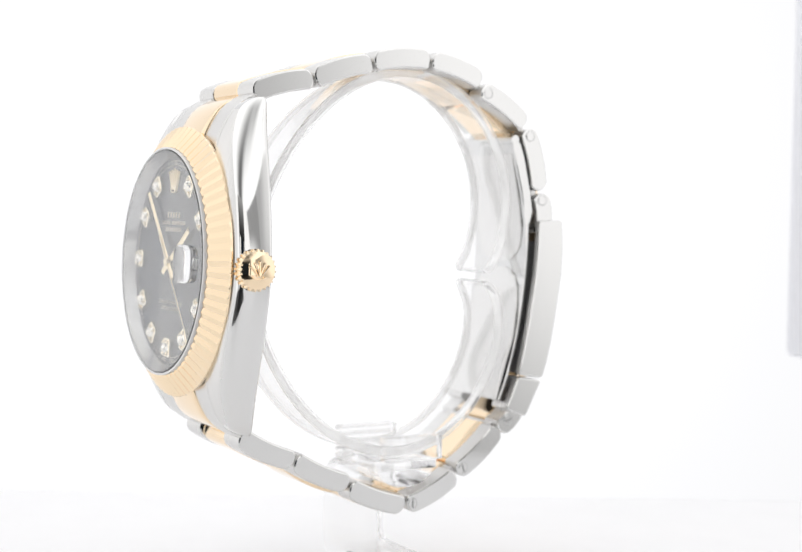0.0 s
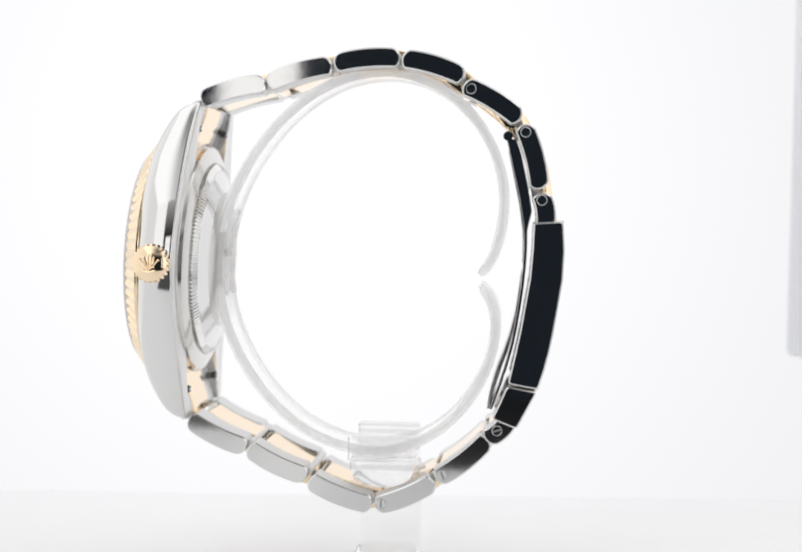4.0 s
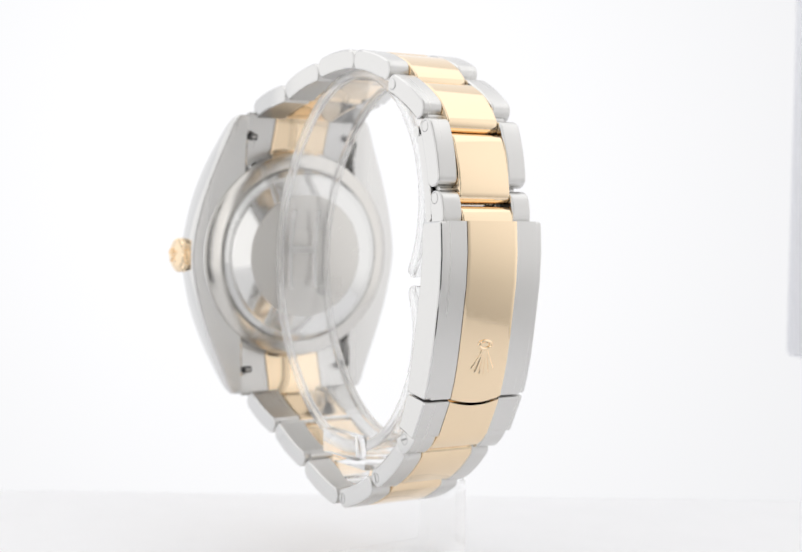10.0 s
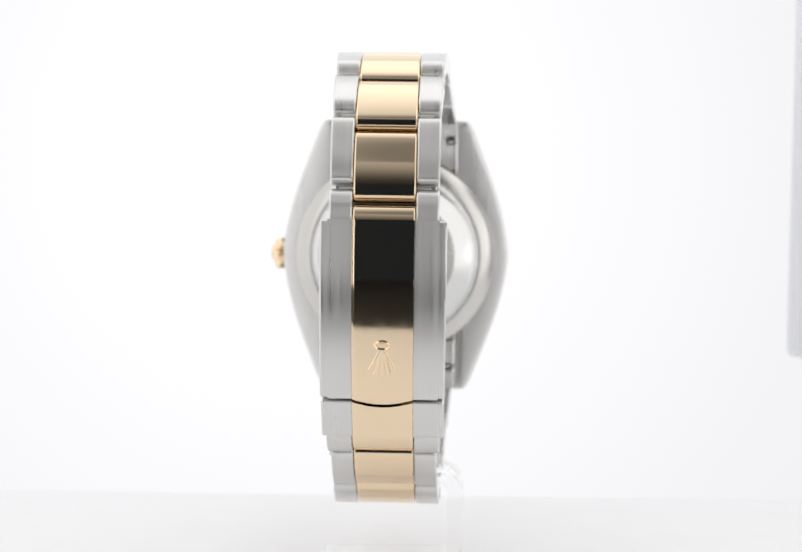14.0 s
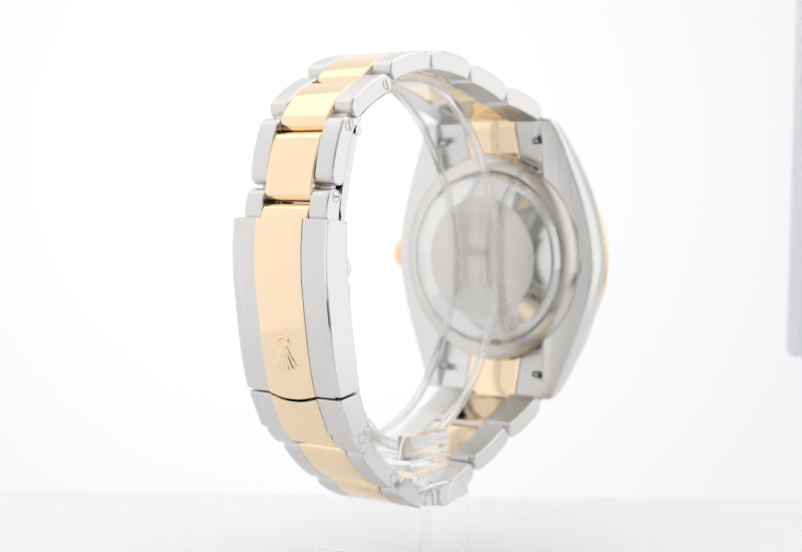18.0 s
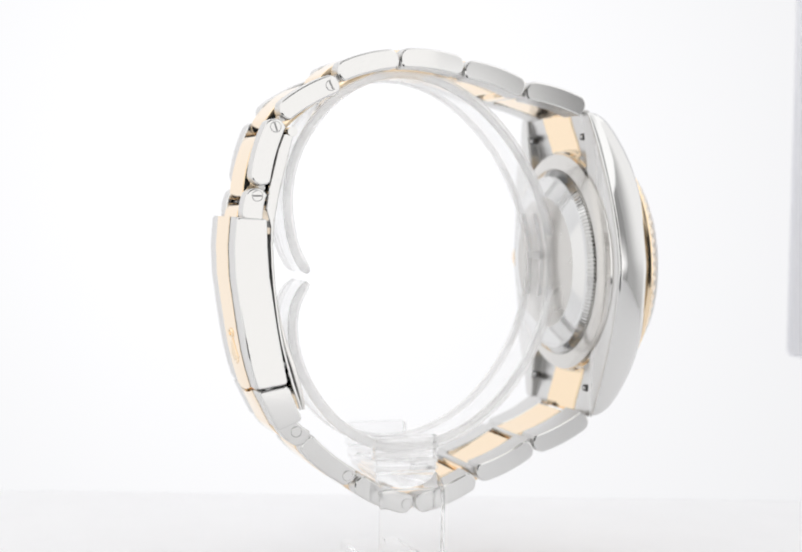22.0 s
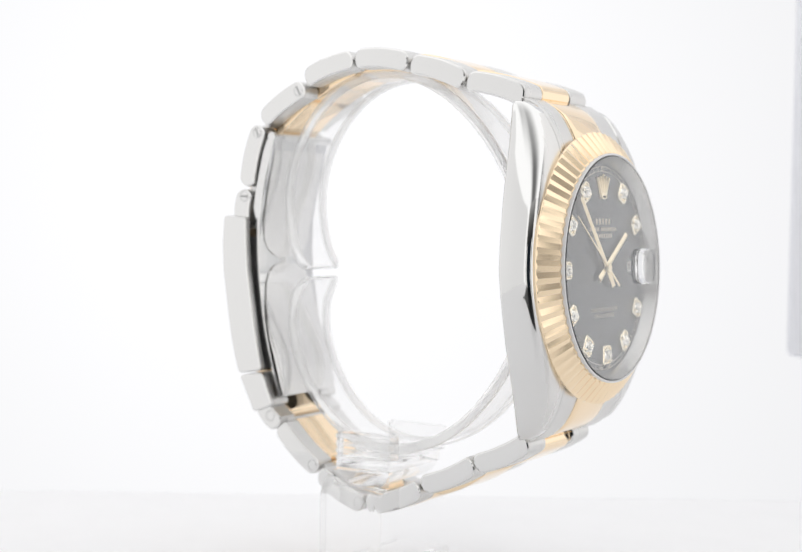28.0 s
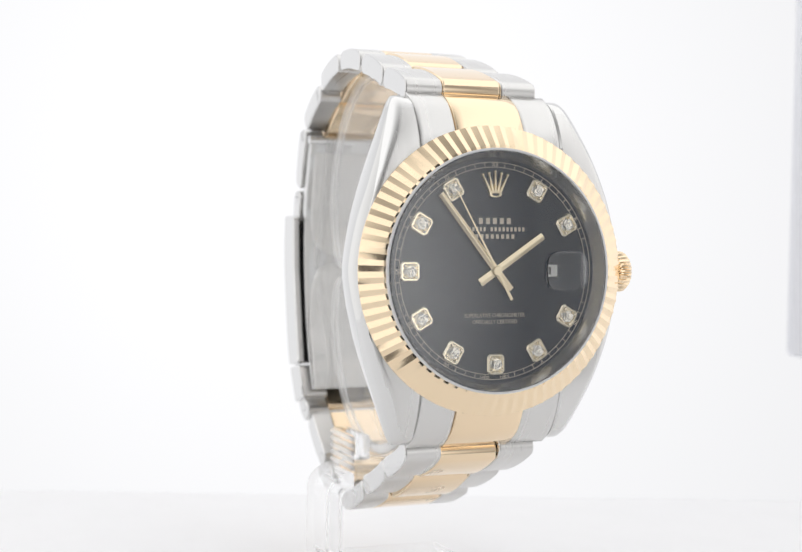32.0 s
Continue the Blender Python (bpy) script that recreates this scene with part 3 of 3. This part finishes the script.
for chain, shift in ((TOP, 2.3), (LOW, 0.9)):
    for r, after in zip(chain, chain[1:] + [None]):
        row(*r, shift, after, r is TOP[0])


# ---- clasp ----
OUT = [(27.62, 37.6), (27.72, 36.6), (27.95, 33.0), (27.75, 28.5), (27.1, 24.2), (26.5, 20.5), (25.85, 17.0), (25.1, 14.0), (24.2, 11.2)]
INN = [(22.95, 37.3), (22.95, 36.4), (22.85, 33.0), (22.5, 28.5), (21.8, 24.2), (21.2, 20.5), (20.5, 17.0), (19.9, 14.2), (19.4, 12.0)]
END_O = [(24.1, 10.9), (22.6, 8.0), (21.0, 4.9)]
END_I = [(19.3, 11.7), (18.2, 9.0), (17.0, 6.4)]


def plate(outer, inner, x0, x1, ch=0.3, bow=0.0, rim=0.0):
    """A plate that follows outer and inner (y, z) lines, from x0 to x1; bow dips its last edge in the middle, rim rounds its edges."""
    bm = bmesh.new()
    rings = []
    half = (x1 - x0) / 2
    e = min(0.45, half / 2)
    cols = [(-half, 1.0), (-half + e * 0.4, 0.35), (-half + e, 0.0), (-half + e * 1.3, 0.0)] + [(half * k / 4, 0.0) for k in (-2, -1, 0, 1, 2)]
    cols += [(-x, d) for x, d in reversed(cols[:4])]
    for i, ((yo, zo), (yi, zi)) in enumerate(zip(outer, inner)):
        ring, low = [], []
        for x, d in cols:
            x += (x0 + x1) / 2
            dz = -bow * (1 - (x / 4.6) ** 2) if i == len(outer) - 1 and abs(x) < 4.6 else 0
            ring.append((x, yo - ch * d, zo + dz))
            low.append((x, yi, zi + dz))
        rings.append(ring + low[::-1])
    skin(bm, rings)
    if rim:
        bmesh.ops.recalc_face_normals(bm, faces=bm.faces)
        sharp = [g for g in bm.edges if len(g.link_faces) == 2 and g.calc_face_angle(0) > 0.7]
        bmesh.ops.bevel(bm, geom=sharp, offset=rim, segments=2, affect="EDGES", profile=0.5, clamp_overlap=True)
    return bm


def thick(outer, t, off=0.0):
    res = []
    for i, p in enumerate(outer):
        a, b = Vector(outer[max(0, i - 1)]), Vector(outer[min(len(outer) - 1, i + 1)])
        d = (b - a).normalized()
        q = Vector((-d.y, d.x))
        if q.x > 0:
            q = -q
        v = Vector(p) + q * t - q * off
        res.append((v.x, v.y))
    return res


def rounded(corners, r, turn=0.6):
    """A closed (y, z) outline with its sharp corners rounded off."""
    out = []
    pts = [Vector(p) for p in corners]
    for i, p in enumerate(pts):
        a, b = pts[i - 1] - p, pts[(i + 1) % len(pts)] - p
        if (-a).angle(b) < turn:
            out.append(p)
            continue
        p0, p1 = p + a.normalized() * min(r, a.length * 0.45), p + b.normalized() * min(r, b.length * 0.45)
        out += [(1 - t) ** 2 * p0 + 2 * t * (1 - t) * p + t * t * p1 for t in (0, 0.25, 0.5, 0.75, 1)]
    return out


def flank(name, outer, inner, x0, x1, label):
    """A solid polished cheek of the clasp with a brushed outer edge."""
    ob = part(name, extrude_x(bmesh.new(), rounded(outer + inner[::-1], 0.7), x0, x1, 0.26, only=1 if x0 > 0 else -1), LINKSTEEL, cover, label, 24)
    ob.data.materials.append(STEEL)
    for p in ob.data.polygons:
        if abs(p.normal.x) > 0.3:
            p.material_index = 1


# the cover's core is coloured dark for shade inside the hollow clasp
cover = part("clasp_cover", plate(thick(OUT, 1.25), thick(OUT, 1.8), -8.0, 8.0, 0.05), SHADESTEEL, watch, "hollow steel clasp cover with brushed sides, underside darkened for shade", 30)
part("clasp_inlay", plate(thick(OUT, 0.0, 0.12), thick(OUT, 1.2), -4.5, 4.5, 0.04, 0.75), GOLD, cover, "polished gold clasp inlay", 30)
for sx in (1, -1):
    x0, x1 = sorted((sx * 9.2, sx * 8.1))
    flank("clasp_flank", OUT, INN, x0, x1, "brushed clasp edge with polished flank")
    x0, x1 = sorted((sx * 8.1, sx * 4.55))
    part("clasp_plate", plate(OUT, thick(OUT, 1.2), x0, x1, 0.0), LINKSTEEL, cover, "brushed steel clasp side", 30)
    x0, x1 = sorted((sx * 9.1, sx * 4.55))
    flank("lever_side", END_O, END_I, x0, x1, "brushed clasp lever with polished flank")
LEVER = [(21.1, 4.9), (22.7, 7.9), (24.05, 10.7)]
part("lever_inlay", plate(LEVER, thick(LEVER, 1.2), -4.5, 4.5, 0.04, 0.75), GOLD, cover, "polished gold lever inlay", 30)
# raised emblem on the inlay: an oval ring over a fan of five rounded prongs
def on_inlay(x, z, h):
    return (x, float(np.interp(z, [11.2, 14.0, 17.0, 20.5, 24.2], [24.2, 25.1, 25.85, 26.5, 27.1])) + 0.1 + h, z)


bm = bmesh.new()
for k in range(5):
    a = radians(-24 + 12 * k)
    reach = 4.75 if k == 2 else 4.5 if k in (1, 3) else 4.1
    rings = []
    for t, w in ((0.0, 0.28), (0.3, 0.32), (0.6, 0.36), (0.8, 0.4), (0.86, 0.46), (0.92, 0.5), (0.97, 0.4), (1.0, 0.15)):
        d = 0.7 + (reach - 0.7) * t
        x, z = math.sin(a) * d * 1.08, 19.15 - math.cos(a) * d
        rings.append([on_inlay(x + q * w * math.cos(a), z + q * w * math.sin(a), h) for q, h in ((-1.0, -0.05), (-0.75, 0.12), (-0.3, 0.2), (0.3, 0.2), (0.75, 0.12), (1.0, -0.05))])
    skin(bm, rings)
rings = []
for i in range(28):
    t = 2 * math.pi * i / 28
    c, q = math.cos(t), math.sin(t)
    rings.append([on_inlay(c * (1.05 + r), 19.25 + q * (0.6 + r), h) for r, h in ((-0.26, -0.05), (-0.2, 0.2), (0.0, 0.3), (0.2, 0.2), (0.28, -0.05))])
skin(bm, rings + [rings[0]], closed=False, caps=False)
bmesh.ops.remove_doubles(bm, verts=bm.verts, dist=1e-4)
part("clasp_emblem", bm, GOLD, cover, "raised gold fan emblem", 50)

# folding blades inside the clasp, a hollow's width under its cover
BLADE_Z = [50.4, 47.0, 42.0, 37.0, 32.0, 27.0, 22.0, 17.0, 12.0, 7.6]
BLADE_Y = [19.35, 20.15, 21.3, 22.05, 22.1, 21.65, 21.0, 20.05, 18.55, 17.0]


def blade(stations, mat, label):
    """A curved sheet: stations give height, half width, and its outer and inner depth under the blade's line."""
    rings = []
    for z, w, o, i in stations:
        y = float(np.interp(z, BLADE_Z[::-1], BLADE_Y[::-1]))
        e = min(0.12, (i - o) * 0.4)
        rings.append([(-w, y - o - e, z), (-w + e, y - o, z), (w - e, y - o, z), (w, y - o - e, z), (w, y - i + e, z), (w - e, y - i, z), (-w + e, y - i, z), (-w, y - i + e, z)])
    return part("folding_blade", skin(bmesh.new(), rings), mat, watch, label, 30)


blade([(z, 7.5, -float(np.interp(z, (36.5, 39, 48, 50.3), (0, 1.0, 1.0, 0.7))), 0.5 + 0.3 * max(0.0, min(1.0, (z - 33) / 12))) for z in (50.3, 48, 45, 42, 39, 37, 36, 33, 30, 27, 24, 21, 18, 15, 12, 9.5, 7.8)], STEEL, "polished steel folding blade")
blade([(48.5, 6.6, 0.7, 0.92), (45, 6.6, 0.7, 0.98), (40, 6.5, 0.6, 0.88), (36, 6.4, 0.5, 0.76), (33.5, 5.9, 0.52, 0.74), (32, 5.0, 0.52, 0.74), (31, 3.6, 0.52, 0.72), (30.6, 1.8, 0.52, 0.68)], SATIN, "satin inner folding blade with rounded end")
blade([(29.6, 1.8, 0.52, 0.68), (29.2, 3.6, 0.52, 0.72), (28.2, 5.0, 0.52, 0.74), (26.5, 6.0, 0.52, 0.76), (23, 6.7, 0.52, 0.8), (19.5, 7.1, 0.55, 1.05), (17, 7.2, 0.7, 1.4), (14.5, 7.2, 0.85, 1.6), (12, 7.2, 0.85, 1.6), (9.5, 7.2, 0.7, 1.3), (7.8, 7.1, 0.52, 0.9)], SATIN, "satin inner folding blade with swollen hinge")
bm = bmesh.new()
bmesh.ops.create_cone(bm, cap_ends=True, segments=24, radius1=0.75, radius2=0.75, depth=15.6, matrix=Matrix.Translation((0, 18.8, 50.75)) @ Matrix.Rotation(radians(90), 4, "Y"))
part("hinge_pin", bm, STEEL, watch, "polished steel hinge pin")

# ---- clear stand ----
stand = new("watch_stand")
stand.location = (0, 0, -FLOOR * MM)
tagged(stand, "clear acrylic watch stand with a sprung oval cuff", "stand")

# cuff: an open oval band, its ends turned inwards at the clasp side
CUFF = [(14.6, 28.3), (16.2, 30.0), (17.6, 34.0), (18.3, 39.5), (17.6, 45.0), (15.2, 50.5), (11.2, 55.5), (5.8, 58.9), (-0.5, 60.0), (-7.0, 58.6), (-13.0, 55.0), (-18.3, 49.5), (-22.6, 42.5), (-25.3, 34.5), (-25.7, 27.5),
        (-24.6, 20.5), (-21.8, 14.0), (-17.6, 8.0), (-12.4, 3.4), (-6.5, 0.8), (-0.6, 0.0), (5.0, 1.2), (10.0, 4.4), (13.9, 9.2), (16.4, 14.5), (17.3, 19.5), (16.8, 24.0), (14.7, 26.7)]


def smooth_line(pts, n):
    out = []
    for i in range(len(pts) - 1):
        p0, p1, p2, p3 = [Vector(pts[max(0, min(len(pts) - 1, j))]) for j in (i - 1, i, i + 1, i + 2)]
        for k in range(n):
            t = k / n
            out.append(0.5 * ((2 * p1) + (p2 - p0) * t + (2 * p0 - 5 * p1 + 4 * p2 - p3) * t * t + (3 * p1 - p0 - 3 * p2 + p3) * t ** 3))
    out.append(Vector(pts[-1]))
    return out


# the band stands a little larger than its outline, pressed against the case back
line = smooth_line([(y * 1.045 - 0.6, 0.2 + z * 1.015) for y, z in CUFF], 4)
for _ in range(8):
    line = [line[0]] + [(a + 2 * b + c) / 4 for a, b, c in zip(line, line[1:], line[2:])] + [line[-1]]


def cuff_mesh(section):
    """Sweeps (x, thickness) points along the cuff; its two ends are drawn in and rounded."""
    rings = []
    last = len(line) - 1
    for i, q in enumerate(line):
        d = (line[min(i + 1, last)] - line[max(i - 1, 0)]).normalized()
        nn = Vector((d.y, -d.x))
        k = min(i, last - i)
        slim = (0.86, 0.94, 0.98)[k] if k < 3 else 1.0
        flat = (0.45, 0.8, 0.95)[k] if k < 3 else 1.0
        rings.append([(1.35 + x * slim, q.x + nn.x * s * flat, q.y + nn.y * s * flat) for x, s in section])
    return skin(bmesh.new(), rings)


cuff = part("cuff", cuff_mesh([(-4.1, -0.6), (4.1, -0.6), (4.1, 0.6), (-4.1, 0.6)]), ACRYLIC, stand, "clear open oval cuff", 35)
for sx in (1, -1):
    bead = [(sx * (4.66 + 0.54 * math.copysign(abs(math.cos(t)) ** 0.6, math.cos(t))), 0.82 * math.copysign(abs(math.sin(t)) ** 0.7, math.sin(t))) for t in [2 * math.pi * k / 16 for k in range(16)]]
    part("rim", cuff_mesh(bead), MILKY, cuff, "frosted rounded edge of the cuff", 50)
front = sorted((q for q in line if q.x < -18), key=lambda q: q.y)
bm = bmesh.new()
for x0, x1, z0, z1 in ((-0.9, -0.25, 24.8, 38.6), (3.95, 4.6, 24.8, 38.6), (-0.25, 3.95, 31.0, 32.2)):
    skin(bm, [[(x, float(np.interp(z, [q.y for q in front], [q.x for q in front])) + dy, z) for x, dy in ((x0, 0.55), (x1, 0.55), (x1, 0.95), (x0, 0.95))] for z in [z0 + (z1 - z0) * k / 6 for k in range(7)]])
part("moulded_rib", bm, ETCHED, stand, "raised H-shaped rib inside the cuff", 30)
saddle = part("saddle", box(bmesh.new(), -8.0, 7.4, -5.5, 4.8, -2.5, -0.85, 0.2), CLEAR, stand, "clear block under the cuff", 30)
for x0, x1 in ((-8.0, -5.4), (7.0, 9.2)):
    part("cheek", box(bmesh.new(), x0, x1, -5.6, 4.8, -0.83, 3.1, 0.25), CLEAR, saddle, "clear cheek beside the cuff")
for k in range(5):
    part("ridge", box(bmesh.new(), -8.4, -8.02, -5.6, 4.7, -2.4 + 1.15 * k, -1.75 + 1.15 * k, 0.12), MILKY, saddle, "moulded ridge")
bm = bmesh.new()
arc = [(-0.35 + 5.0 * math.cos(t), -2.53 + 2.9 * math.sin(t)) for t in [math.pi + math.pi * k / 16 for k in range(17)]]
skin(bm, [[(x, y, z) for y, z in arc] for x in (-8.0, -7.8, 6.2, 6.4)])
part("belly", bm, CLEAR, saddle, "rounded clear underside of the block", 40)


# bracket: base plate, post and arm bent from one thick strip
def bend(pts, r):
    """A polyline in (x, z) with its inner corners rounded off by arcs."""
    out = [Vector(pts[0])]
    for p0, p, p1 in zip(pts, pts[1:], pts[2:]):
        p0, p, p1 = Vector(p0), Vector(p), Vector(p1)
        a, b = (p0 - p).normalized() * r, (p1 - p).normalized() * r
        c = p + a + b
        out += [c - b * math.cos(t) - a * math.sin(t) for t in [math.pi / 2 * k / 8 for k in range(9)]]
    return out + [Vector(pts[-1])]


def strip(path, half, y0, y1, edge=0.35):
    rings = []
    last = len(path) - 1
    for i, q in enumerate(path):
        d = (path[min(i + 1, last)] - path[max(i - 1, 0)]).normalized()
        n = Vector((-d.y, d.x))
        h = half * (0.8 if i in (0, last) else 1.0)
        ring = []
        for s, y in ((-1, y0 + edge), (-1, y1 - edge), (-1 + edge / half, y1), (1 - edge / half, y1), (1, y1 - edge), (1, y0 + edge), (1 - edge / half, y0), (-1 + edge / half, y0)):
            v = q + n * h * s
            ring.append((v.x, y, v.y))
        rings.append(ring)
    return skin(bmesh.new(), rings)


bracket = part("bracket", strip(bend([(10.6, -18.62), (-11.2, -18.62), (-11.2, -4.1), (-8.05, -4.1)], 2.7), 1.35, -5.5, 4.8), CLEAR, stand, "clear bent bracket of base, post and arm", 40)
# clear plastic lets the light through
for ob in [bracket, cuff, saddle] + list(cuff.children) + list(saddle.children):
    ob.visible_shadow = False


# ---- movement ----
TURN = [(0, 299.74), (2, 282.23), (4, 264.72), (6, 247.24), (8, 229.78), (10, 212.35), (12, 194.95), (14, 177.63), (16, 160.40), (18, 143.18), (20, 125.92), (22, 108.65), (24, 91.39), (26, 74.12), (28, 56.87), (30, 39.64), (32, 22.44)]


def hand_pose(y, deg):
    m = CASE @ Matrix.Translation((0, y, 0)) @ Matrix.Rotation(radians(deg), 4, "Y")
    return Matrix.Translation(m.translation * MM) @ m.to_3x3().to_4x4()


def motions():
    for thing in (watch, stand):
        walk(thing, [(t, pose(0, 0, -FLOOR * MM, 0, 0, a)) for t, a in TURN])
    walk(second_hand, [(t, hand_pose(-0.85, 331.0 - 6.0 * (32 - t))) for t in range(0, 33, 4)])
    walk(minute_hand, [(t, hand_pose(-0.65, 321.3 - 0.1 * (32 - t))) for t in range(0, 33, 8)])


motions()
